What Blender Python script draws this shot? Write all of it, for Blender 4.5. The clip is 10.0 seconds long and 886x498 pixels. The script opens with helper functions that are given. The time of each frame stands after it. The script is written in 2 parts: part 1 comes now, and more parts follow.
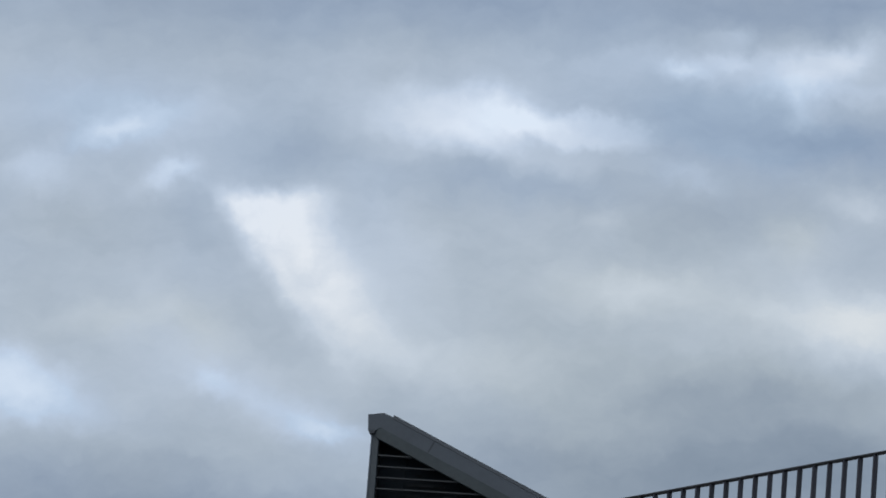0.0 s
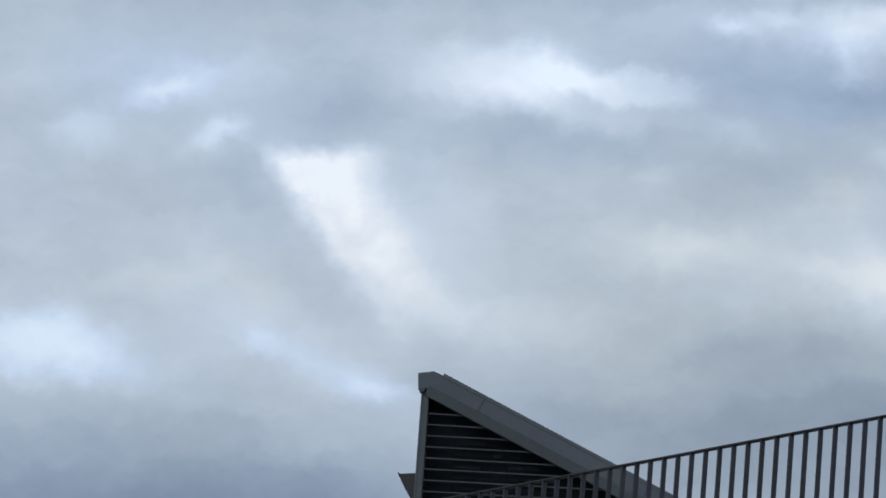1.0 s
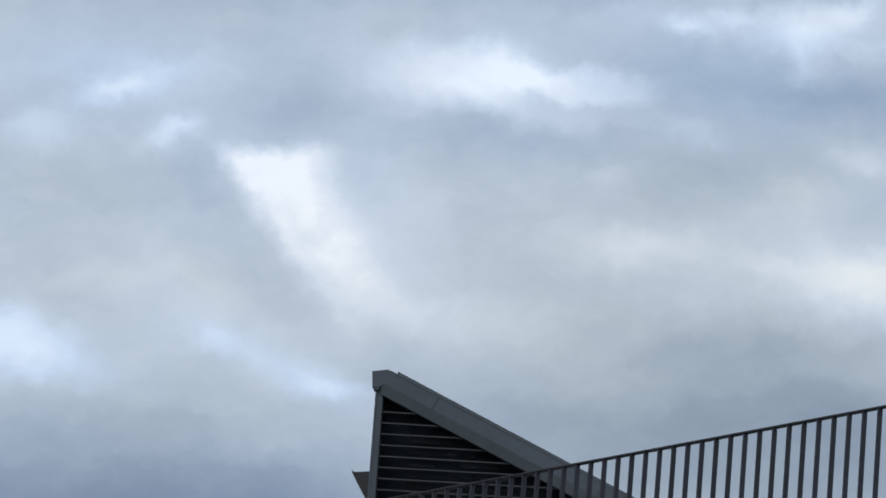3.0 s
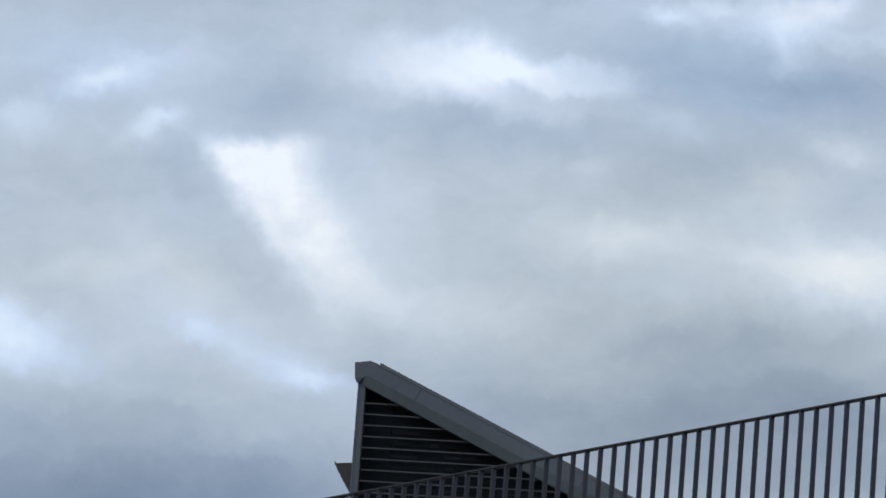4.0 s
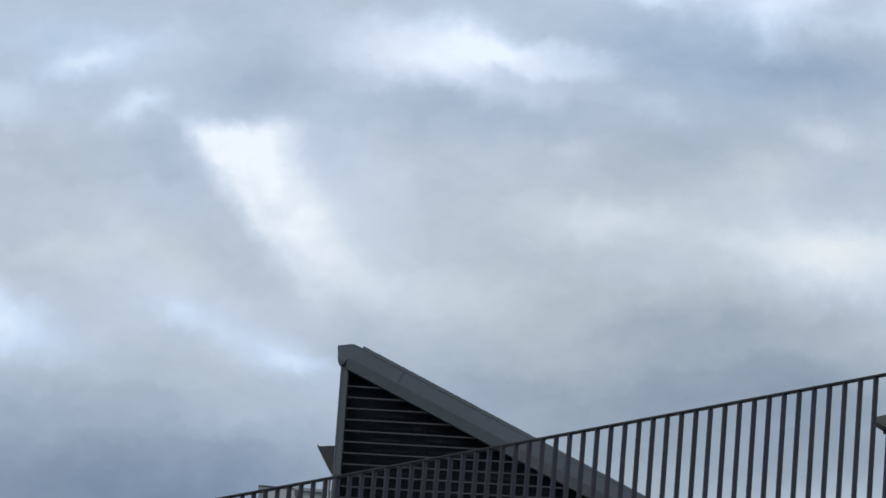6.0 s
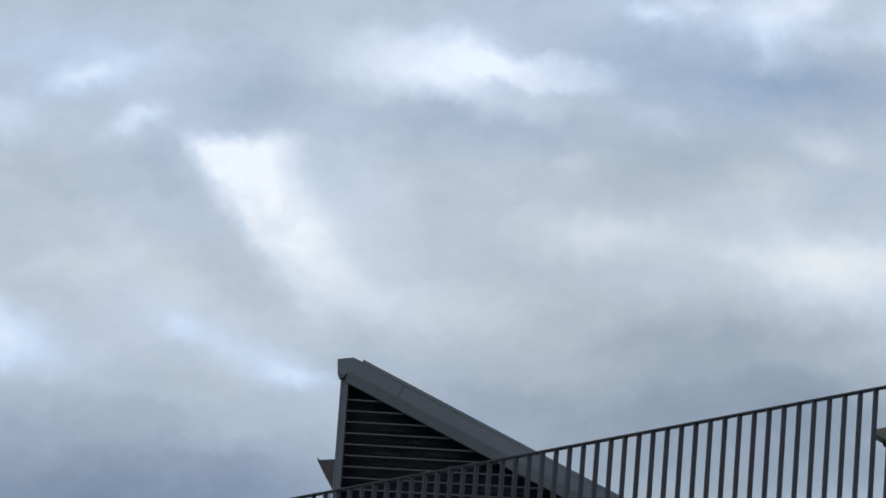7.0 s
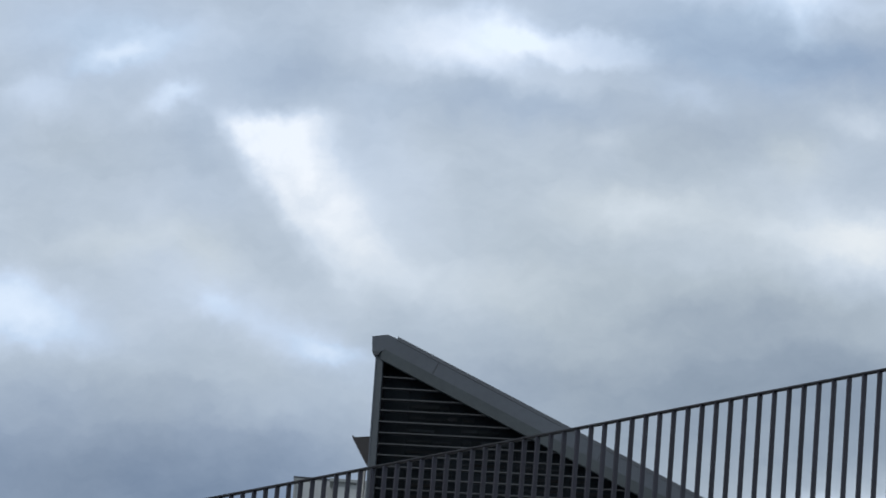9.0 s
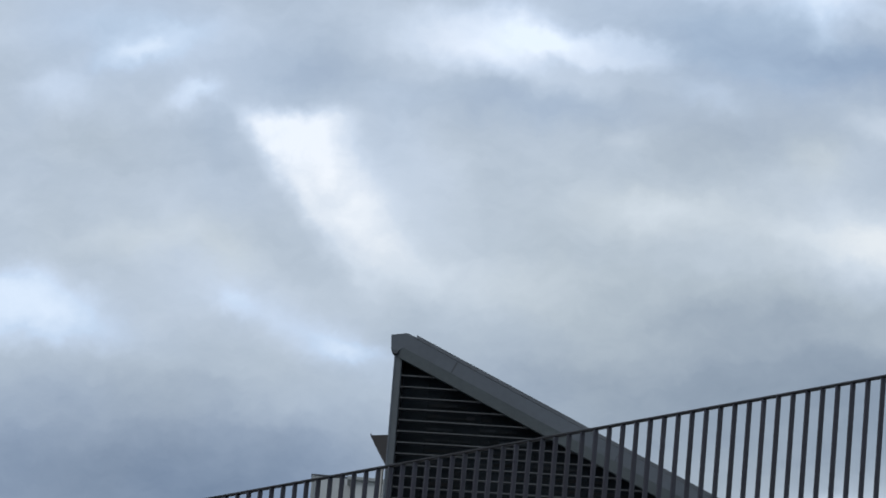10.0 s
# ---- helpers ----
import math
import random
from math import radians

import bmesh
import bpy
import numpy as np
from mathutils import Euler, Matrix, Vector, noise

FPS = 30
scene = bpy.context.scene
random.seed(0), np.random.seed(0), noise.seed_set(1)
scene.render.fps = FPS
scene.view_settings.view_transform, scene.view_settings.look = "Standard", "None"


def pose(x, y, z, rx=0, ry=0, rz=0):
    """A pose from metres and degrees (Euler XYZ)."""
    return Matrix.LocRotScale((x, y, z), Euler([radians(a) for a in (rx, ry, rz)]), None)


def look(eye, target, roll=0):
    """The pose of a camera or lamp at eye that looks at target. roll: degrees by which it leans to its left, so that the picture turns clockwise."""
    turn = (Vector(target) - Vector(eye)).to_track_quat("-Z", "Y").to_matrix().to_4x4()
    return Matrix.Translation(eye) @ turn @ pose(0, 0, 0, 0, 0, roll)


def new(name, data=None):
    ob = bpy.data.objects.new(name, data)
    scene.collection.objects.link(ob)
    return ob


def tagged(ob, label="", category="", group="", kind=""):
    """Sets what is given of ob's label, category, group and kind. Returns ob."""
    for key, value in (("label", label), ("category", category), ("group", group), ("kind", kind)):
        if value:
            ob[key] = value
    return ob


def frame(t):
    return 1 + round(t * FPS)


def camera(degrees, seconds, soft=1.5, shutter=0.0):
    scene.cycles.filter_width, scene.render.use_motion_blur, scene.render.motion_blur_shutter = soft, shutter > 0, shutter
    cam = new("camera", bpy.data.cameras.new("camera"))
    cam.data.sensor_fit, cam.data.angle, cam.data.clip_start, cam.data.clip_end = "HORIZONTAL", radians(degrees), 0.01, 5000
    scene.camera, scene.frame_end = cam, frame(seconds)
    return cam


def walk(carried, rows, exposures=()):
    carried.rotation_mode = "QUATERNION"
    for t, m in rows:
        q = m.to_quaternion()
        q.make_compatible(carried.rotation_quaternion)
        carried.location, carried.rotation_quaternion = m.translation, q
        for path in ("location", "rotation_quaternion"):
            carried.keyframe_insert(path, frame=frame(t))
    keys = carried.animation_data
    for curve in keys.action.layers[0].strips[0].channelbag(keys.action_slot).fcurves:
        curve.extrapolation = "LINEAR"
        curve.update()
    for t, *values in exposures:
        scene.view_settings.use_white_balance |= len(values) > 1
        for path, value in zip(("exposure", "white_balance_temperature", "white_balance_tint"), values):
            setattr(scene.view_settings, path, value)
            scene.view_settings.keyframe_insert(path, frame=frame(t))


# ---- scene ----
cam = camera(10.54, 10.0, soft=1.7)

EYE = (0.0, 0.0, 1.6)


def aim(yaw, pitch, roll):
    """The pose of the camera on its spot: degrees to the right of north, upwards, and of lean."""
    y, p = radians(yaw), radians(pitch)
    way = Vector((math.sin(y) * math.cos(p), math.cos(y) * math.cos(p), math.sin(p)))
    return look(EYE, Vector(EYE) + 40 * way, roll)


PATH = [
    (0.0, -0.0483, 16.5885, 5.25), (0.5, -0.3751, 16.4224, 5.04), (1.0, -0.6064, 16.0393, 4.97), (1.5, -0.7007, 15.8984, 4.98),
    (2.0, -0.5899, 15.9376, 5.02), (2.5, -0.3487, 16.0385, 4.97), (2.7, -0.2240, 16.0590, 4.95), (3.8, 0.2240, 16.0615, 4.88),
    (4.0, 0.1825, 15.9806, 4.88), (4.5, 0.1358, 15.7492, 4.88), (5.0, 0.2733, 15.6053, 4.87), (5.5, 0.3586, 15.6501, 4.88),
    (5.7, 0.3762, 15.6960, 4.86), (6.8, 0.4670, 16.0040, 4.72), (7.0, 0.4036, 15.9558, 4.71), (7.5, 0.1200, 15.7366, 4.75),
    (8.0, -0.0150, 15.5555, 4.71), (8.5, -0.0342, 15.4854, 4.69), (9.0, 0.0016, 15.6489, 4.67), (9.5, -0.0051, 15.7025, 4.77),
    (10.0, -0.2423, 15.6161, 5.27),
]
walk(cam, [(t, aim(y, p, r)) for t, y, p, r in PATH], [(0.0, -0.20), (0.5, -0.17), (1.0, -0.06), (1.4, -0.04), (2.7, -0.03), (4.0, -0.01), (5.0, 0.0), (10.0, 0.0)])

# ---- world: a broken overcast, and a weak wide sun behind it ----
SUN_UP, SUN_TURN = 38.0, -140.0


def lin(r, g, b):
    """A linear colour from 8-bit values."""
    return tuple(((c / 255 + 0.055) / 1.055) ** 2.4 if c > 10 else c / 3294.6 for c in (r, g, b)) + (1.0,)


class Nodes:
    """A short way to write a node tree."""

    def __init__(self, tree):
        self.tree = tree
        tree.nodes.clear()

    def add(self, kind):
        return self.tree.nodes.new(kind)

    def put(self, socket, value):
        if isinstance(value, bpy.types.NodeSocket):
            self.tree.links.new(value, socket)
        elif value is not None:
            socket.default_value = value

    def math(self, op, a, b=None, c=None, clamp=False):
        node = self.add("ShaderNodeMath")
        node.operation, node.use_clamp = op, clamp
        for socket, value in zip(node.inputs, (a, b, c)):
            self.put(socket, value)
        return node.outputs[0]

    def vec(self, op, a, b=None, scale=None):
        node = self.add("ShaderNodeVectorMath")
        node.operation = op
        self.put(node.inputs[0], a)
        self.put(node.inputs[1], b)
        if scale is not None:
            self.put(node.inputs["Scale"], scale)
        return node.outputs["Value"] if op in ("DOT_PRODUCT", "LENGTH") else node.outputs["Vector"]

    def noise(self, vector, scale, detail=4.0, rough=0.5, out="Fac", distortion=0.0):
        node = self.add("ShaderNodeTexNoise")
        self.put(node.inputs["Vector"], vector)
        for key, value in (("Scale", scale), ("Detail", detail), ("Roughness", rough), ("Distortion", distortion)):
            self.put(node.inputs[key], value)
        return node.outputs["Fac" if out == "Fac" else "Color"]

    def ramp(self, fac, stops, smooth="LINEAR"):
        node = self.add("ShaderNodeValToRGB")
        node.color_ramp.interpolation = smooth
        while len(node.color_ramp.elements) < len(stops):
            node.color_ramp.elements.new(0.5)
        for e, (at, colour) in zip(node.color_ramp.elements, stops):
            e.position, e.color = at, colour
        self.put(node.inputs[0], fac)
        return node.outputs[0]

    def mix(self, fac, a, b, blend="MIX"):
        node = self.add("ShaderNodeMix")
        node.data_type, node.blend_type = "RGBA", blend
        self.put(node.inputs[0], fac)
        self.put(node.inputs[6], a)
        self.put(node.inputs[7], b)
        return node.outputs[2]


world = bpy.data.worlds.new("overcast_sky")
scene.world = world
world.use_nodes = True
n = Nodes(world.node_tree)
way = n.add("ShaderNodeTexCoord").outputs["Generated"]
# a flat chart of the northern sky; one unit is two thirds of a degree
ahead = n.vec("DOT_PRODUCT", way, (0.00453, 0.96313, 0.269))
safe = n.math("MAXIMUM", ahead, 0.05)
across = n.math("DIVIDE", n.math("MULTIPLY", n.vec("DOT_PRODUCT", way, (0.99641, -0.02711, 0.08026)), 85.0), safe)
upward = n.math("DIVIDE", n.math("MULTIPLY", n.vec("DOT_PRODUCT", way, (-0.08459, -0.26767, 0.95979)), 85.0), safe)
joined = n.add("ShaderNodeCombineXYZ")
n.put(joined.inputs[0], across)
n.put(joined.inputs[1], upward)
north = n.math("MULTIPLY", n.math("SUBTRACT", ahead, 0.3), 3.0, clamp=True)
# away from the north the chart's points are lifted off the sheet, clear of every cloud on it
n.put(joined.inputs[2], n.math("MULTIPLY_ADD", north, -9.0, 9.0))
chart = joined.outputs[0]


def bent(coarse, fine, frayed):
    """The chart, stirred by the wind at three scales."""
    a = n.vec("MULTIPLY", n.vec("SUBTRACT", n.noise(chart, 0.38, 2.0, 0.5, "Color"), (0.5, 0.5, 0.5)), (coarse, coarse, 0))
    b = n.vec("MULTIPLY", n.vec("SUBTRACT", n.noise(chart, 1.3, 3.0, 0.55, "Color"), (0.5, 0.5, 0.5)), (fine, fine, 0))
    c = n.vec("MULTIPLY", n.vec("SUBTRACT", n.noise(chart, 3.3, 3.0, 0.55, "Color"), (0.5, 0.5, 0.5)), (frayed, frayed, 0))
    return n.vec("ADD", n.vec("ADD", n.vec("ADD", chart, a), b), c)


stirred = bent(0.35, 0.60, 0.22)
still = bent(0.35, 0.52, 0.12)
light, cool = 0.557, 0.355


def cloud(x, y, long, wide, lean, gain, blue=0.0, edge=1.0):
    """One brighter or darker body of cloud on the chart."""
    global light, cool
    m = n.add("ShaderNodeMapping")
    m.vector_type = "TEXTURE"
    n.put(m.inputs["Vector"], stirred)
    m.inputs["Location"].default_value = (x, y, 0)
    m.inputs["Rotation"].default_value = (0, 0, radians(lean))
    m.inputs["Scale"].default_value = (long, wide, 1.0)
    r2 = n.vec("DOT_PRODUCT", m.outputs[0], m.outputs[0])
    if edge != 1.0:
        r2 = n.math("POWER", r2, edge)
    body = n.math("POWER", 0.36788, r2)
    if gain:
        light = n.math("MULTIPLY_ADD", body, gain, light)
    if blue:
        cool = n.math("MULTIPLY_ADD", body, blue, cool)


def side(x0, y0, x1, y1, soft):
    """0 to 1 across a soft line on the chart; 1 to the right of the way from the first point to the second."""
    d = Vector((y1 - y0, x0 - x1, 0)).normalized()
    r = n.add("ShaderNodeMapRange")
    r.interpolation_type = "SMOOTHERSTEP"
    n.put(r.inputs["Value"], n.vec("DOT_PRODUCT", still, tuple(d)))
    mid = d.x * x0 + d.y * y0
    n.put(r.inputs["From Min"], mid - soft)
    n.put(r.inputs["From Max"], mid + soft)
    return r.outputs[0]


# the white rift, a wedge with a tail
wedge = n.math("MULTIPLY", side(-4.44, 2.55, -2.24, 2.49, 0.26), side(-2.54, -0.25, -4.34, 2.51, 0.3))
wedge = n.math("MULTIPLY", wedge, side(-2.60, 2.51, -1.34, 0, 0.70))
fade = n.math("MULTIPLY_ADD", side(1.16, 0.71, -5.84, 1.21, 1.5), 0.24, 0.20)
end = side(-0.04, 0.41, -2.64, -0.99, 0.9)
lumps = n.math("MULTIPLY_ADD", n.noise(stirred, 1.5, 4.0, 0.55), 0.9, 0.52)
light = n.math("MULTIPLY_ADD", n.math("MULTIPLY", n.math("MULTIPLY", wedge, end), north), n.math("MULTIPLY", fade, lumps), light)
cloud(-3.44, 2.01, 0.6, 0.45, -20, 0.06)
cloud(-0.94, -0.29, 0.9, 0.4, -30, 0.08)
cloud(-1.3, 1.7, 1.3, 0.7, -50, 0.11, 0.2)
cloud(-2.05, 0.45, 1.0, 0.62, -48, 0.08)
cloud(-1.25, -0.25, 0.8, 0.42, -40, 0.06)
# the white bank above
cloud(-0.19, 3.86, 1.5, 0.55, -4, 0.30, 0.2, 1.4)
cloud(0.46, 4.11, 0.6, 0.4, 0, 0.10, 0.1)
cloud(2.05, 3.62, 1.35, 0.34, -7, 0.21, 0.1, 2.6)
cloud(1.16, 3.79, 0.9, 0.36, -10, 0.14, 0.1)
cloud(0.2, 3.45, 1.1, 0.34, 0, 0.08, 0.1)
cloud(1.16, 3.16, 1.4, 0.3, -10, 0.09)
# pale blue patches
cloud(-5.95, 3.60, 0.66, 0.28, 4, 0.26, 0.6)
cloud(-6.55, 3.40, 0.5, 0.2, 20, 0.08, 0.4)
cloud(-5.2, 3.86, 0.5, 0.2, 10, 0.08, 0.2)
cloud(-4.54, 3.81, 0.7, 0.36, 20, 0.08)
cloud(-5.34, 2.74, 0.40, 0.22, 30, 0.20, 0.3)
cloud(-4.95, 2.92, 0.30, 0.17, 5, 0.16, 0.2)
cloud(-7.59, 2.91, 0.5, 0.34, 0, 0.18, 0.2)
cloud(-5.7, -0.9, 1.5, 0.6, 0, 0.05, 0.1)
cloud(-6.84, 4.11, 1.6, 0.6, 0, 0.06, 0.4)
cloud(-8.29, -0.94, 1.4, 0.62, 0, 0.34, 1.0, 1.5)
cloud(-6.94, -1.29, 1.2, 0.4, -15, 0.07, 0.5)
cloud(-4.44, -0.84, 0.4, 0.22, -30, 0.10, 0.4)
cloud(-3.10, -1.40, 1.5, 0.40, -22, 0.17, 0.6)
cloud(-4.2, -0.5, 1.6, 0.5, -10, 0.07, 0.1)
cloud(-2.6, -2.6, 1.3, 0.55, 0, 0.08, 0.1)
cloud(-2.35, -1.70, 0.62, 0.17, -15, 0.17, 0.7)
# pale banks to the east
cloud(2.96, 0.79, 1.3, 0.4, -2, 0.14, -0.2)
cloud(7.16, 0.21, 1.9, 0.66, -3, 0.26, -0.2)
cloud(5.92, 1.72, 0.48, 0.42, 0, 0.10, -0.4)
cloud(4.56, 2.16, 1.6, 0.55, 0, -0.12, -0.1)
cloud(7.06, 2.29, 0.5, 0.24, -10, 0.17, -0.1)
cloud(6.06, 3.89, 0.32, 0.24, 20, 0.13, 0.1)
cloud(6.46, 4.31, 1.3, 0.22, 0, 0.12, 0.2)
cloud(3.96, 2.76, 0.7, 0.24, -20, 0.07, 0.2)
cloud(2.56, 2.05, 0.34, 0.26, 10, 0.10, -0.1)
cloud(-5.74, 0.31, 1.3, 0.36, 4, 0.10, -0.3)
cloud(-4.54, 0.01, 0.6, 0.4, -30, 0.06, -0.3)
cloud(0.66, -0.64, 1.7, 0.5, -8, 0.10, -0.2)
cloud(-0.64, 0.41, 1.2, 0.6, -20, 0.05, 0.0)
cloud(7.3, -4.46, 1.5, 0.26, 4, 0.34, 0.3)
cloud(6.7, -1.8, 1.5, 0.5, -3, -0.13, -0.1)
cloud(5.7, -2.75, 1.3, 0.45, 0, 0.06, -0.1)
cloud(7.4, -3.4, 1.0, 0.45, 0, -0.09, 0.0)
cloud(6.9, 0.3, 2.3, 0.55, -3, 0.08, -0.1)
cloud(3.8, 0.72, 1.5, 0.4, -2, 0.05, -0.1)
# cooler above, greyer below
cloud(-4.2, 3.6, 4.6, 1.5, 0, 0.0, 0.28)
cloud(5.0, 3.6, 4.0, 1.4, 0, 0.0, 0.22)
cloud(3.6, -0.8, 5.0, 2.0, 0, 0.0, -0.24)
# streaks higher up
cloud(3.75, 4.78, 1.1, 0.26, -3, 0.10, 0.1)
cloud(3.95, 4.70, 0.42, 0.15, -8, 0.20, 0.1)
cloud(4.80, 4.92, 0.50, 0.17, 4, 0.20, 0.1)
cloud(4.85, 5.32, 0.30, 0.15, 10, 0.14, 0.1)
cloud(6.15, 4.72, 0.95, 0.36, 8, 0.24, 0.1, 1.4)
cloud(6.95, 5.02, 0.55, 0.26, 25, 0.14, 0.1)
cloud(5.9, 4.3, 0.35, 0.22, 60, 0.08, 0.1)
cloud(8.56, 4.26, 0.7, 0.45, 0, 0.22, 0.1)
# darker bodies
cloud(-1.64, 5.91, 9, 0.85, 0, -0.19, 0.4)
cloud(4.5, 4.6, 4.5, 1.1, 0, 0.03, 0.25)
cloud(7.16, 5.81, 4, 0.5, 0, -0.16, 0.3)
cloud(-7.64, -4.09, 5.6, 1.65, -4, -0.42, 0.15)
cloud(-3.44, -4.09, 2.8, 1.4, 0, -0.22, 0.1)
cloud(3.96, -1.04, 2.8, 0.6, -5, -0.16, -0.3)
cloud(5.56, -2.49, 4.2, 0.85, -4, -0.36, -0.6)
cloud(4.16, -3.69, 4.2, 0.9, 0, -0.24, -0.4)
cloud(5.46, 3.51, 2.8, 0.7, -8, -0.20, 0.4)
cloud(-2.94, 3.21, 1.1, 0.42, 0, -0.10, 0.1)
cloud(-4.69, 1.76, 0.5, 0.85, 15, -0.04, 0.1)
cloud(6.9, 3.3, 1.7, 0.5, -4, -0.05, 0.2)
cloud(-7.4, -2.3, 1.1, 0.5, 0, -0.07, 0.1)
cloud(6.7, -1.1, 1.6, 0.35, -4, -0.08, -0.3)
cloud(-7.24, 2.01, 1.1, 0.4, 0, -0.05, -0.2)
cloud(0.76, 2.66, 2.6, 0.4, -4, -0.09, 0.3)
cloud(0.96, -2.59, 1.7, 0.9, -20, -0.10)

# the rest of the cover, all round
drift = n.math("SUBTRACT", n.noise(way, 2.6, 5.0, 0.55), 0.5)
laid = n.add("ShaderNodeMapping")
n.put(laid.inputs["Vector"], stirred)
laid.inputs["Rotation"].default_value = (0, 0, radians(14))
laid.inputs["Scale"].default_value = (0.42, 0.80, 1)
wisps = n.math("SUBTRACT", n.noise(laid.outputs[0], 1.0, 5.0, 0.55), 0.5)
flecks = n.math("SUBTRACT", n.noise(laid.outputs[0], 3.1, 5.0, 0.6), 0.5)
light = n.math("MULTIPLY_ADD", drift, 0.06, light)
light = n.math("MULTIPLY_ADD", flecks, n.math("MULTIPLY", north, 0.12), light)
light = n.math("MULTIPLY_ADD", wisps, n.math("MULTIPLY", north, 0.25), light)
tone = n.ramp(light, [(0.0, lin(118, 134, 157)), (0.25, lin(148, 162, 182)), (0.5, lin(180, 192, 207)), (0.75, lin(210, 220, 234)), (1.0, lin(246, 249, 255))])
cool = n.math("ADD", cool, n.math("MULTIPLY", n.math("SUBTRACT", n.noise(chart, 0.22, 3.0), 0.5), 0.9), clamp=True)
tone = n.mix(1.0, tone, n.ramp(cool, [(0.0, (0.998, 1.007, 0.968, 1)), (0.45, (0.972, 1.003, 1.022, 1)), (0.85, (0.940, 1.006, 1.080, 1)), (1.0, (0.915, 1.008, 1.100, 1))]), "MULTIPLY")
sky = n.add("ShaderNodeTexSky")
sky.sky_type, sky.sun_disc = "NISHITA", False
sky.sun_elevation, sky.sun_rotation = radians(SUN_UP), radians(SUN_TURN)
clear = n.vec("SCALE", sky.outputs[0], scale=0.10)
back = n.add("ShaderNodeBackground")
n.put(back.inputs["Color"], n.mix(0.96, clear, tone))
n.put(back.inputs["Strength"], 1.0)
n.put(n.add("ShaderNodeOutputWorld").inputs["Surface"], back.outputs[0])

sun = new("sun", bpy.data.lights.new("sun", "SUN"))
sun.data.energy, sun.data.angle, sun.data.color = 0.5, radians(25), (1.0, 0.96, 0.9)
su, st = radians(SUN_UP), radians(SUN_TURN)
sun.matrix_world = look((math.sin(st) * math.cos(su) * 60, math.cos(st) * math.cos(su) * 60, math.sin(su) * 60), (0, 0, 0))


# ---- materials ----
def material(name, colour, rough=0.6, metal=0.0, grain=8.0, vary=0.25, streaks=0.0, bump=0.02, each=0.0, stain=None, gloss=0.5):
    """A surface with variation at two scales, rain streaks, fine relief and a shade of its own for each piece."""
    m = bpy.data.materials.new(name)
    m.use_nodes = True
    k = Nodes(m.node_tree)
    at = k.add("ShaderNodeTexCoord").outputs["Object"]
    big = k.noise(at, grain * 0.12, 4.0, 0.55)
    small = k.noise(at, grain * 3.0, 5.0, 0.6)
    c = (*colour, 1.0)
    worn = stain + (1.0,) if stain else tuple(v * (1 - vary) for v in colour) + (1.0,)
    tint = k.mix(k.ramp(big, [(0.35, (0, 0, 0, 1)), (0.7, (1, 1, 1, 1))]), c, worn)
    tint = k.mix(vary, tint, k.ramp(small, [(0.3, (0.55, 0.55, 0.55, 1)), (0.7, (1.3, 1.3, 1.3, 1))]), "MULTIPLY")
    if streaks:
        squeezed = k.add("ShaderNodeMapping")
        k.put(squeezed.inputs["Vector"], at)
        squeezed.inputs["Scale"].default_value = (9, 9, 0.5)
        run = k.noise(squeezed.outputs[0], 1.0, 4.0, 0.6)
        tint = k.mix(k.math("MULTIPLY", k.ramp(run, [(0.45, (0, 0, 0, 1)), (0.75, (1, 1, 1, 1))]), streaks), tint, tuple(v * 0.5 for v in colour) + (1.0,))
    if each:
        own = k.add("ShaderNodeObjectInfo").outputs["Random"]
        tint = k.mix(1.0, tint, k.ramp(own, [(0.0, (1 - each,) * 3 + (1,)), (1.0, (1 + each,) * 3 + (1,))]), "MULTIPLY")
    s = k.add("ShaderNodeBsdfPrincipled")
    k.put(s.inputs["Base Color"], tint)
    k.put(s.inputs["Metallic"], metal)
    k.put(s.inputs["Specular IOR Level"], gloss)
    k.put(s.inputs["Roughness"], k.math("MULTIPLY_ADD", small, 0.25, rough - 0.12, clamp=True))
    relief = k.add("ShaderNodeBump")
    k.put(relief.inputs["Height"], small)
    k.put(relief.inputs["Strength"], 0.25)
    k.put(relief.inputs["Distance"], bump)
    k.put(s.inputs["Normal"], relief.outputs[0])
    k.put(k.add("ShaderNodeOutputMaterial").inputs["Surface"], s.outputs[0])
    return m


FASCIA = material("grey_coated_metal", (0.106, 0.124, 0.148), 0.55, 0.0, 3.0, 0.2, 0.08, 0.004)
TRIM = material("grey_coated_trim", (0.084, 0.099, 0.111), 0.5, 0.0, 4.0, 0.2, 0.12, 0.004)
EDGE_TRIM = material("grey_green_coated_trim", (0.098, 0.117, 0.125), 0.6, 0.0, 4.0, 0.25, 0.15, 0.004)
SHEET = material("grey_roof_sheet", (0.100, 0.113, 0.130), 0.5, 0.0, 5.0, 0.2, 0.0, 0.004)
CAP = material("dark_roof_sheet", (0.060, 0.068, 0.080), 0.5, 0.0, 5.0, 0.2, 0.0, 0.004)
BLADE = material("grey_louvre_metal", (0.075, 0.081, 0.086), 0.55, 0.0, 7.0, 0.4, 0.35, 0.004, 0.12)
# Far darker than BLADE: the dimness between the louvres is in this colour.
INNER = material("weathered_slat_shade_dark", (0.019, 0.025, 0.030), 0.8, 0.0, 9.0, 0.6, 0.4, 0.006, 0.5, (0.013, 0.010, 0.010), 0.2)
# Near-black colour that stands for shade inside the louvres and under an eave.
SHADE_BLACK = material("painted_shade_black", (0.019, 0.025, 0.031), 0.9, 0.0, 8.0, 0.5, gloss=0.2)
HOOD = material("brown_grey_metal", (0.053, 0.049, 0.051), 0.55, 0.0, 6.0, 0.25, 0.3, 0.004)
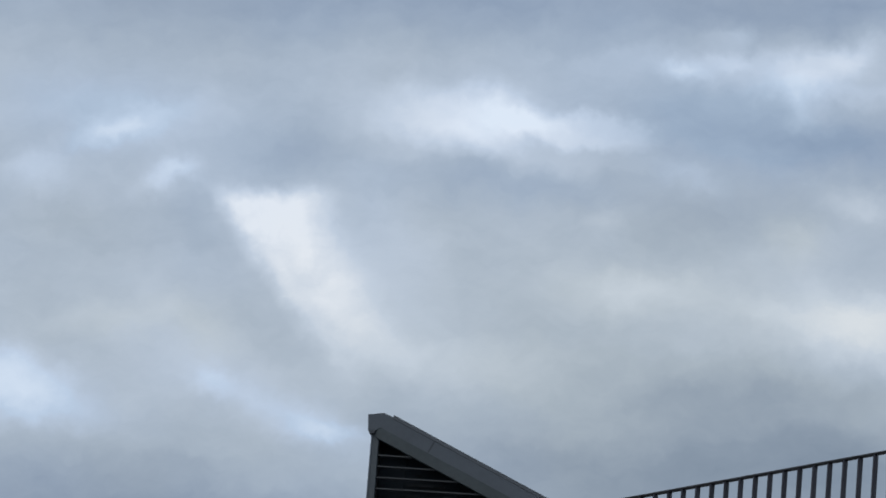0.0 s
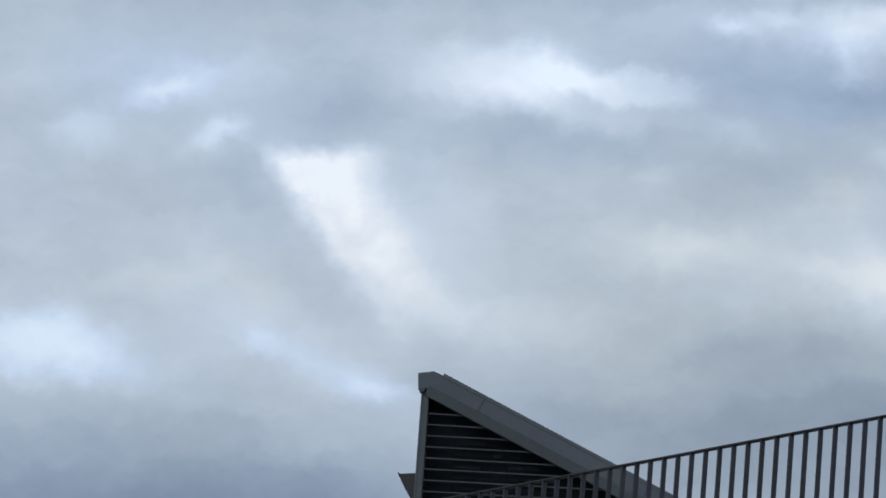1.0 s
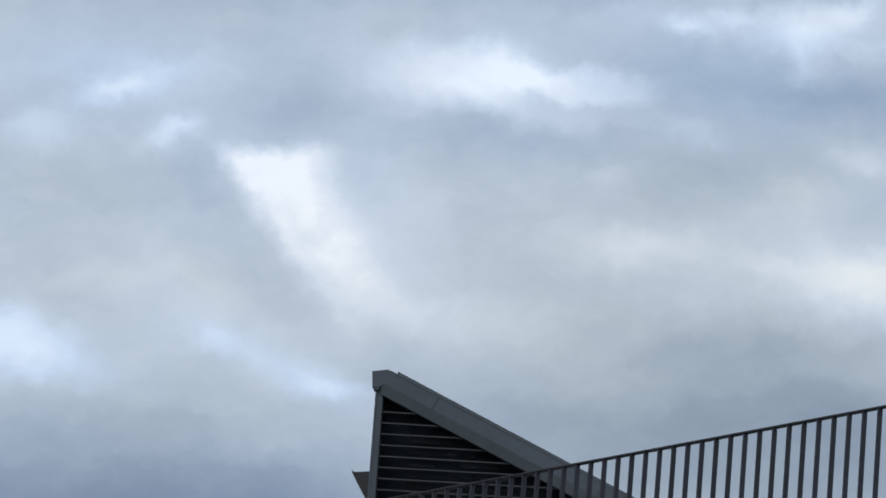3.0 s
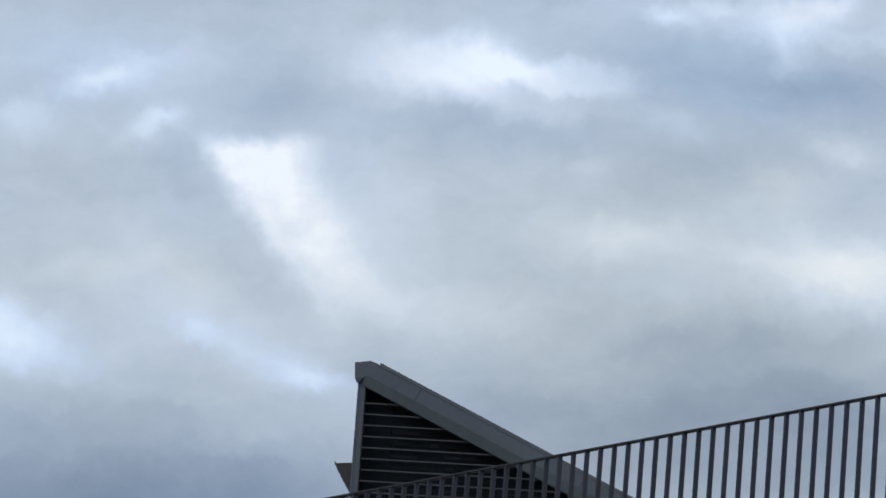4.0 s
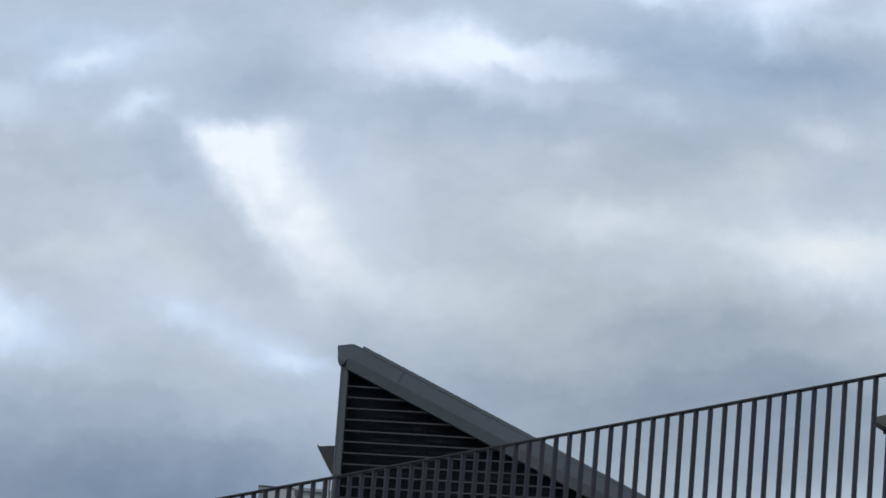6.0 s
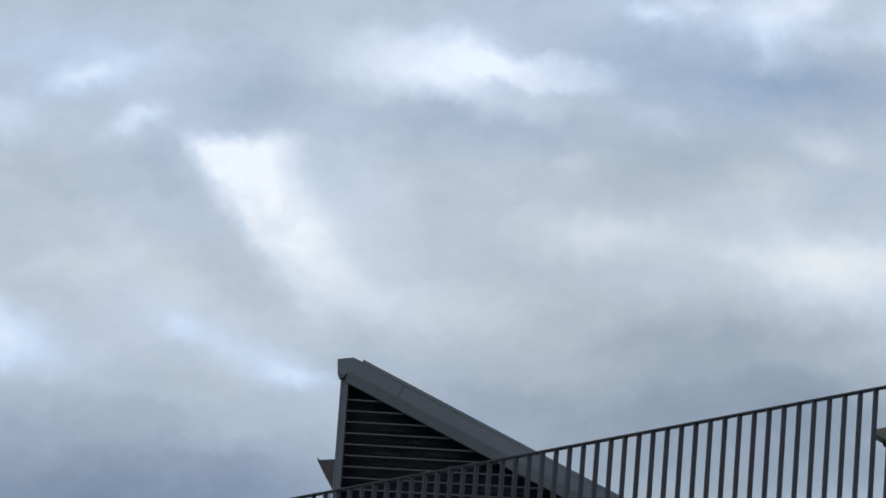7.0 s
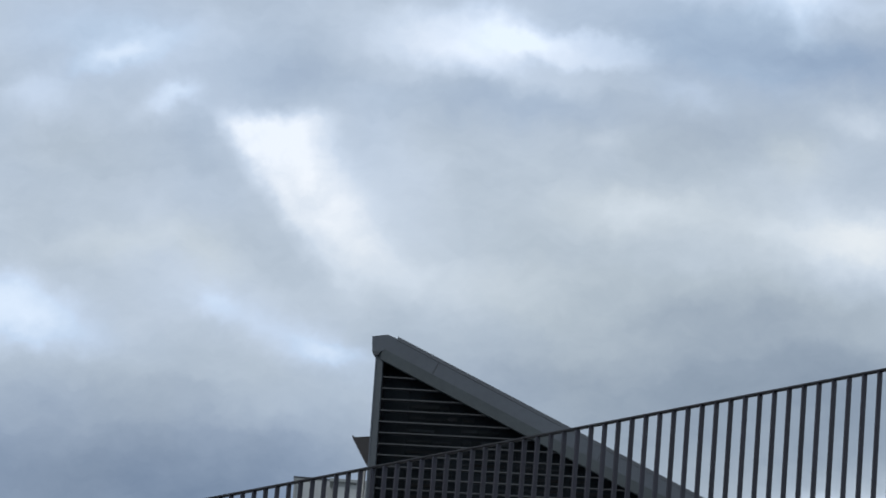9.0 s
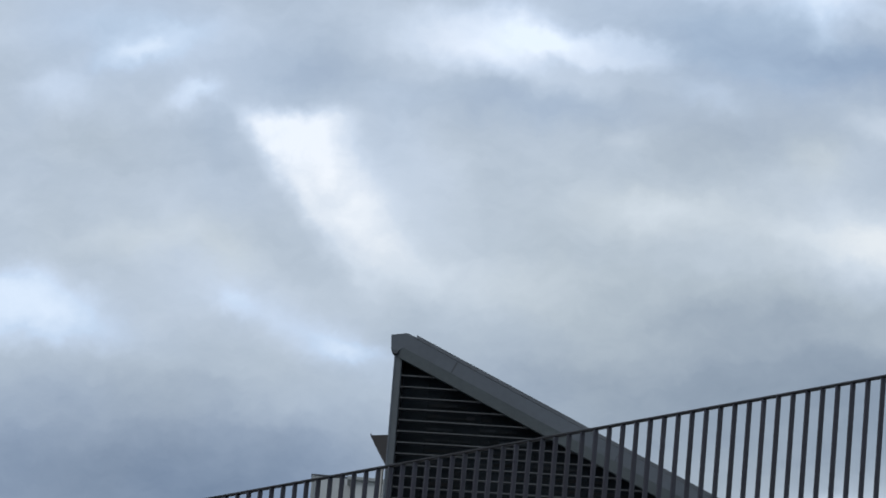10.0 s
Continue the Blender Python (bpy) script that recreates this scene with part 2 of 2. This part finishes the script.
RAIL = material("blue_black_painted_steel", (0.026, 0.034, 0.050), 0.6, 0.0, 9.0, 0.35, 0.3, 0.003, 0.18, (0.037, 0.031, 0.044))
# Bar paint made darker for the dimness of the rail's tilted face.
TOP = material("worn_steel_shade_dark", (0.016, 0.019, 0.023), 0.6, 0.0, 9.0, 0.3, 0.0, 0.003, 0.0, (0.024, 0.018, 0.022))
STUCCO = material("pale_stucco", (0.52, 0.54, 0.54), 0.8, 0.0, 3.0, 0.12, 0.2, 0.01)
EAVES = material("pale_grey_eaves", (0.34, 0.36, 0.36), 0.6, 0.0, 5.0, 0.2, 0.2, 0.005)
WHITE = material("white_plastic", (0.80, 0.80, 0.78), 0.4, 0.0, 6.0, 0.08, 0.15, 0.002)
PIPE = material("grey_plastic", (0.36, 0.37, 0.37), 0.45, 0.0, 6.0, 0.12, 0.15, 0.002)
GREEN = material("green_grey_boarding", (0.105, 0.118, 0.098), 0.6, 0.0, 6.0, 0.25, 0.3, 0.005)
CONCRETE = material("cast_concrete", (0.30, 0.30, 0.28), 0.85, 0.0, 2.5, 0.25, 0.4, 0.01)
ASPHALT = material("asphalt", (0.052, 0.052, 0.053), 0.9, 0.0, 6.0, 0.35, 0.0, 0.01)
BRICK = material("dark_brickwork", (0.20, 0.15, 0.13), 0.85, 0.0, 5.0, 0.3, 0.3, 0.01)


# ---- building blocks ----
def prism(bm, outline, y0, y1):
    """A solid of an outline in x and z, counter-clockwise seen from -y, from y0 to y1."""
    a = [bm.verts.new((x, y0, z)) for x, z in outline]
    b = [bm.verts.new((x, y1, z)) for x, z in outline]
    bm.faces.new(a)
    bm.faces.new(b[::-1])
    for i in range(len(a)):
        j = (i + 1) % len(a)
        bm.faces.new((a[j], a[i], b[i], b[j]))
    return bm


def box(bm, x0, x1, y0, y1, z0, z1):
    return prism(bm, [(x0, z0), (x1, z0), (x1, z1), (x0, z1)], y0, y1)


def rounded(bm, size, steps=1):
    bmesh.ops.recalc_face_normals(bm, faces=bm.faces)
    bmesh.ops.bevel(bm, geom=list(bm.edges), offset=size, segments=steps, affect="EDGES", profile=0.6)
    return bm


def tube(bm, points, radius, sides=12):
    """A round bar along points."""
    rings = []
    pts = [Vector(p) for p in points]
    for i, p in enumerate(pts):
        d = (pts[min(i + 1, len(pts) - 1)] - pts[max(i - 1, 0)]).normalized()
        a = d.orthogonal().normalized() if not rings else (side - d * side.dot(d)).normalized()
        side = a
        b = d.cross(a)
        rings.append([bm.verts.new(p + radius * (a * math.cos(2 * math.pi * k / sides) + b * math.sin(2 * math.pi * k / sides))) for k in range(sides)])
    for r, s in zip(rings, rings[1:]):
        for k in range(sides):
            bm.faces.new((r[k], r[(k + 1) % sides], s[(k + 1) % sides], s[k]))
    bm.faces.new(rings[0][::-1])
    bm.faces.new(rings[-1])
    return bm


def mesh_of(name, bm, mat):
    bmesh.ops.recalc_face_normals(bm, faces=bm.faces)
    data = bpy.data.meshes.new(name)
    bm.to_mesh(data)
    bm.free()
    data.materials.append(mat)
    return data


def part(name, bm, mat, parent=None, label=""):
    ob = new(name, mesh_of(name, bm, mat))
    ob.parent = parent
    return tagged(ob, label)


def thing(name, m, label, category, group="", kind=""):
    ob = new(name)
    ob.empty_display_size = 0.3
    ob.matrix_world = m
    return tagged(ob, label, category, group, kind)


# ---- ground ----
bm = bmesh.new()
rings = [0, 30, 80, 200, 600, 1800]
centre = bm.verts.new((0, 0, 0))
rows = [[bm.verts.new((r * math.cos(a * math.pi / 16), r * math.sin(a * math.pi / 16), 0)) for a in range(32)] for r in rings[1:]]
for a in range(32):
    bm.faces.new((centre, rows[0][a], rows[0][(a + 1) % 32]))
    for r, s in zip(rows, rows[1:]):
        bm.faces.new((r[a], s[a], s[(a + 1) % 32], r[(a + 1) % 32]))
tagged(part("ground", bm, ASPHALT), "plain grey asphalt ground round the buildings", "ground", kind="structure")

# ---- louvred plant room under a single-pitch roof, on top of a tall block ----
PITCH = 0.4675


def roof(x):
    return 23.631 - PITCH * (x - 0.421)


def sweep(bm, section, x0, x1):
    """A bar along the slope of the roof, from x0 to x1, with its section in depth and drop below the roof."""
    a, b = ([bm.verts.new((x, y, roof(x) + d)) for y, d in section] for x in (x0, x1))
    bm.faces.new(a)
    bm.faces.new(b[::-1])
    for i in range(len(a)):
        j = (i + 1) % len(a)
        bm.faces.new((a[j], a[i], b[i], b[j]))
    return bm


END, DEEP, BASE, SILL = 7.2, 6.0, 17.6, 19.9
house = thing("louvred_building", pose(-1.076, 85.0, 0, 0, 0, -6.9), "dark grey building with louvred gable and single-pitch metal roof", "building")

# plain block below the plant room
bm = bmesh.new()
box(bm, -3.0, 12.0, -0.6, 11.0, 0, BASE - 0.2)
part("block_wall", bm, STUCCO, house)
bm = bmesh.new()
box(bm, -3.1, 12.1, -0.7, 11.1, BASE - 0.195, BASE)
part("flat_roof", rounded(bm, 0.02), EAVES, house)

# fascia board, with its squared end at the ridge
bm = bmesh.new()
prism(bm, [(-0.046, 23.366), (0.030, 23.306), (0.10, roof(0.10) - 0.436), (0.19, roof(0.19) - 0.345), (END, roof(END) - 0.345), (END, roof(END) - 0.040), (0.370, roof(0.370) - 0.040), (0.219, 23.674), (-0.068, 23.628)], -0.10, 0.02)
fascia = part("fascia", bm, FASCIA, house)
for x, w in ((1.192, 0.017), (4.3, 0.007)):
    bm = bmesh.new()
    top, lean = roof(x) - 0.075, 0.098
    prism(bm, [(x - lean - w, top - 0.215), (x - lean + w, top - 0.225), (x + w, top - 0.01), (x - w, top)], -0.106, -0.098)
    part("joint", bm, CAP, fascia, "dark lapped joint")
bm = bmesh.new()
prism(bm, [(-0.038, 23.318), (-0.016, 23.288), (0.022, 23.270), (0.066, 23.276), (0.088, 23.300), (0.092, 23.346), (-0.044, 23.352)], -0.106, 0.10)
part("gutter_bracket", rounded(bm, 0.004), CAP, fascia, "dark rounded bracket under the roof's end")
bm = bmesh.new()
prism(bm, [(0.395, roof(0.395) - 0.070), (END + 0.1, roof(END + 0.1) - 0.070), (END + 0.1, roof(END + 0.1) + 0.002), (0.408, roof(0.408) + 0.008)], -0.108, DEEP + 0.2)
part("roof_sheet", rounded(bm, 0.005), SHEET, house)
bm = bmesh.new()
sweep(bm, [(-0.0985, -0.335), (-0.0985, -0.352), (-0.066, -0.555), (-0.058, -0.565), (0.015, -0.565), (0.015, -0.335)], 0.115, END - 0.1)
part("lower_fascia", bm, EDGE_TRIM, house)
bm = bmesh.new()
prism(bm, [(-0.042, 23.375), (0.20, 23.43), (0.39, 23.55), (0.215, 23.66), (-0.063, 23.615)], 0.02, DEEP)
part("ridge_capping", rounded(bm, 0.008), FASCIA, house)
bm = bmesh.new()
prism(bm, [(0.37, roof(0.37) - 0.40), (END - 0.05, roof(END - 0.05) - 0.40), (END - 0.05, roof(END - 0.05) - 0.055), (0.37, roof(0.37) - 0.055)], 0.03, DEEP)
part("roof_deck", bm, CAP, house)

# corner posts
bm = bmesh.new()
prism(bm, [(0.085, BASE), (0.225, BASE), (0.158, 23.37), (0.018, 23.37)], -0.03, 0.12)
post = part("corner_post", rounded(bm, 0.010), TRIM, house)
# Flange in the paler FASCIA colour paints the post's lit left edge.
bm = bmesh.new()
prism(bm, [(0.083, BASE), (0.113, BASE), (0.046, 23.36), (0.016, 23.36)], -0.045, -0.028)
part("flange", rounded(bm, 0.004), FASCIA, post, "folded metal edge, coloured paler as the lit side of the post")
bm = bmesh.new()
box(bm, END - 0.33, END - 0.17, -0.03, 0.12, BASE, roof(END - 0.17) - 0.57)
part("corner_post", rounded(bm, 0.010), TRIM, house)

# shell: solid plinth, side and back walls, near-black sheet painted for the shade behind the louvres
bm = bmesh.new()
box(bm, 0.24, END - 0.34, 0.0, 0.16, BASE, SILL - 0.16)
part("plinth_wall", bm, BRICK, house, "dark brick wall below the louvres")
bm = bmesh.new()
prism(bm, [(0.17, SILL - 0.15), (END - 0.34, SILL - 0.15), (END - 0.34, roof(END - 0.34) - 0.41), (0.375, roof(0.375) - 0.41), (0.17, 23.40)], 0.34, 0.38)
part("interior_shade_sheet", bm, SHADE_BLACK, house, "near-black sheet in place of the shaded interior")
for x0, x1 in ((0.085, 0.165), (END - 0.29, END - 0.18)):
    bm = bmesh.new()
    box(bm, x0, x1, 0.13, DEEP - 0.1, BASE, roof(x1) - 0.41 if x0 > 1 else 23.37)
    part("side_wall", bm, HOOD, house)
bm = bmesh.new()
prism(bm, [(0.17, BASE), (END - 0.30, BASE), (END - 0.30, roof(END - 0.30) - 0.41), (0.17, roof(0.17) - 0.41)], DEEP - 0.25, DEEP - 0.11)
part("back_wall", bm, HOOD, house)
bm = bmesh.new()
box(bm, 0.24, END - 0.34, -0.05, 0.20, SILL - 0.155, SILL - 0.10)
part("sill", rounded(bm, 0.008), TRIM, house)

# louvre blades, and behind them weathered slats whose colour is darkened for shade
random.seed(4)
MULLIONS = (0.62, 1.63, 2.65, 3.66, 4.68, 5.70)
PITCH_Z = 0.2082
i = 0
while 22.901 - PITCH_Z * i > SILL:
    z = 22.901 - PITCH_Z * i
    right = min(0.421 + (23.631 - 0.562 - z) / PITCH, END - 0.35)
    left = 0.166 + 0.0103 * (23.29 - z)
    bm = bmesh.new()
    sag = random.uniform(-0.005, 0.005)
    prism(bm, [(left, z - 0.0135), (right, z - 0.0135 + sag), (right, z + 0.0135 + sag), (left, z + 0.0135)], 0.0, 0.07)
    part("louvre_blade", rounded(bm, 0.004), BLADE, house)
    # Added slats stand in for faint marks in the shaded gaps.
    for a, b in zip(MULLIONS, MULLIONS[1:] + (END - 0.4,)):
        b = min(b - 0.05, right - 0.22)
        a = a + 0.05
        if b - a > 0.13:
            lift = random.uniform(-0.012, 0.012)
            x = a + random.uniform(0, 0.05)
            while x < b - 0.06:  # short lengths for uneven weather marks, some left out
                end_x = min(x + random.uniform(0.14, 0.60), b - random.uniform(0, 0.06))
                if end_x - x > 0.05 and random.random() < 0.86:
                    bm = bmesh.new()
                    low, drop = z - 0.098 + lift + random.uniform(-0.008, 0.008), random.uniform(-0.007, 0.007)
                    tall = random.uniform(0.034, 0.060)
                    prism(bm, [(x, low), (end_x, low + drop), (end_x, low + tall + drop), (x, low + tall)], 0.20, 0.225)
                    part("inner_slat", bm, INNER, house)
                x = end_x + random.uniform(0.006, 0.03)
    i += 1
# Mullions take the same painted shade, so the gaps stay dark.
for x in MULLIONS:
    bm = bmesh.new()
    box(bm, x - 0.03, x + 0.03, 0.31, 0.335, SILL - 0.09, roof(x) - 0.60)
    part("mullion", bm, SHADE_BLACK, house)

# tapered hood on the side wall
bm = bmesh.new()
prism(bm, [(0.08, 21.16), (0.08, 22.03), (-0.385, 21.985), (-0.425, 22.02), (-0.432, 22.016), (-0.418, 21.962), (0.05, 21.21)], 1.0, 2.0)
part("hood", bm, HOOD, house, "brown-grey tapered metal hood")

# ---- podium with a balustrade along its edge ----
STEP, FIRST, LAST, TALL = 0.11, -12, 72, 1.10
EDGE = pose(2.288, 23.853, 7.830, 0, 0, 129.455)
fence = thing("balustrade", EDGE, "dark blue-grey painted steel balustrade of flat upright bars", "fence")
A, B = FIRST * STEP - 0.05, LAST * STEP + 0.05
bm = bmesh.new()
box(bm, A, B, -0.016, 0.016, -0.011, 0.0)
part("top_rail", rounded(bm, 0.002), TOP, fence, "flat steel rail in paint darkened for its shaded face")
bm = bmesh.new()
box(bm, A, B, -0.016, 0.016, -TALL, -TALL + 0.012)
part("bottom_rail", rounded(bm, 0.002), RAIL, fence)
bm = bmesh.new()
box(bm, -0.007, 0.007, -0.0148, 0.0148, -TALL + 0.0125, -0.0115)
bar_mesh = mesh_of("baluster", rounded(bm, 0.0045, 2), RAIL)
random.seed(9)
for k in range(FIRST, LAST + 1):
    bar = new("baluster", bar_mesh)
    bar.parent = fence
    bar.matrix_basis = pose(k * STEP, 0, 0, 0, 0, random.uniform(-1.5, 1.5))

bm = bmesh.new()
box(bm, A - 4.0, B + 4.0, -9.0, 0.06, -7.834, -TALL - 0.004)
podium = part("podium_wall", rounded(bm, 0.02), CONCRETE)
podium.matrix_world = EDGE
tagged(podium, "plain concrete podium under the balustrade", "wall", kind="structure")

# ---- pale flat-roofed building far behind ----
pale = thing("pale_building", pose(-3.033, 110.0, 0), "pale plastered flat-roofed building behind the balustrade", "building")
bm = bmesh.new()
box(bm, 0.0, 6.5, 0.0, 6.0, 0, 26.565)
part("wall", bm, STUCCO, pale)
bm = bmesh.new()
box(bm, -0.02, 6.53, -0.03, 6.03, 26.57, 26.604)
part("parapet_capping", rounded(bm, 0.006), SHEET, pale, "dark grey metal capping")
bm = bmesh.new()
box(bm, 0.01, 0.07, -0.06, -0.004, 0, 26.56)
part("downpipe", rounded(bm, 0.01), EAVES, pale)
bm = bmesh.new()
box(bm, 0.93, 3.0, -0.55, -0.005, 0, 26.40)
part("annex_wall", bm, STUCCO, pale)
bm = bmesh.new()
box(bm, 0.84, 3.15, -0.68, -0.005, 26.405, 26.48)
part("annex_roof", rounded(bm, 0.008), EAVES, pale, "pale grey eaves board")
bm = bmesh.new()
box(bm, 0.2, 5.0, -4.0, -0.70, 0, 24.90)
part("lower_wall", bm, STUCCO, pale)

# ---- white vent box on the pale building's lower roof ----
hatch = thing("vent_box", pose(-1.59, 108.0, 24.90), "low white metal vent box with a sloping lid", "vent")
bm = bmesh.new()
prism(bm, [(-0.19, 0), (0.25, 0), (0.25, 0.60), (-0.19, 0.505)], -0.22, 0.22)
part("body", rounded(bm, 0.01), STUCCO, hatch)
bm = bmesh.new()
prism(bm, [(-0.235, 0.500), (-0.228, 0.480), (0.275, 0.588), (0.275, 0.655), (0.20, 0.645), (-0.16, 0.566), (-0.215, 0.535)], -0.27, 0.27)
part("lid", rounded(bm, 0.008), WHITE, hatch, "white sloping lid")

# ---- white post and swan-neck pipe beside the plant room ----
bm = bmesh.new()
tube(bm, [(0, 0, 0), (0, 0, 2.0), (0, 0, 3.86)], 0.038)
tube(bm, [(0, 0, 3.86), (0, 0, 3.90)], 0.044)
ob = part("white_post", bm, WHITE)
ob.location = (-1.118, 86.5, BASE)
tagged(ob, "slim white post beside the louvred building", "post")
bm = bmesh.new()
curve = [(0, 0, 0), (0, 0, 3.50)] + [(0.06 - 0.06 * math.cos(a * math.pi / 8), 0, 3.55 + 0.06 * math.sin(a * math.pi / 8)) for a in range(0, 6)]
tube(bm, curve, 0.026)
ob = part("swan_neck_pipe", bm, PIPE)
ob.location = (-1.045, 86.3, BASE)
tagged(ob, "grey plastic pipe with a bent top beside the corner post", "pipe")

# ---- corner of a neighbouring building's eaves ----
near = thing("neighbouring_building", pose(6.15, 60.0, 0, 0, 0, -8), "green-grey boarded building with a tapered boxed eave", "building")
bm = bmesh.new()
prism(bm, [(0.0, 16.775), (0.06, 16.745), (0.14, 16.70), (0.9, 16.70), (0.9, 17.08), (0.012, 16.832)], 0.0, 0.28)
part("eave_end", rounded(bm, 0.008), GREEN, near)
bm = bmesh.new()
prism(bm, [(0.905, 16.70), (5.4, 16.70), (5.4, 18.2), (0.905, 17.08)], 0.0, 5.0)
part("roof", rounded(bm, 0.01), GREEN, near)
# Added near-black strip imitates the shaded underside of the eave.
bm = bmesh.new()
box(bm, 0.125, 0.88, 0.03, 0.25, 16.667, 16.697)
part("underside_shade_strip", bm, SHADE_BLACK, near)
bm = bmesh.new()
box(bm, 0.95, 5.3, 0.3, 4.8, 0, 16.695)
part("wall", bm, GREEN, near)
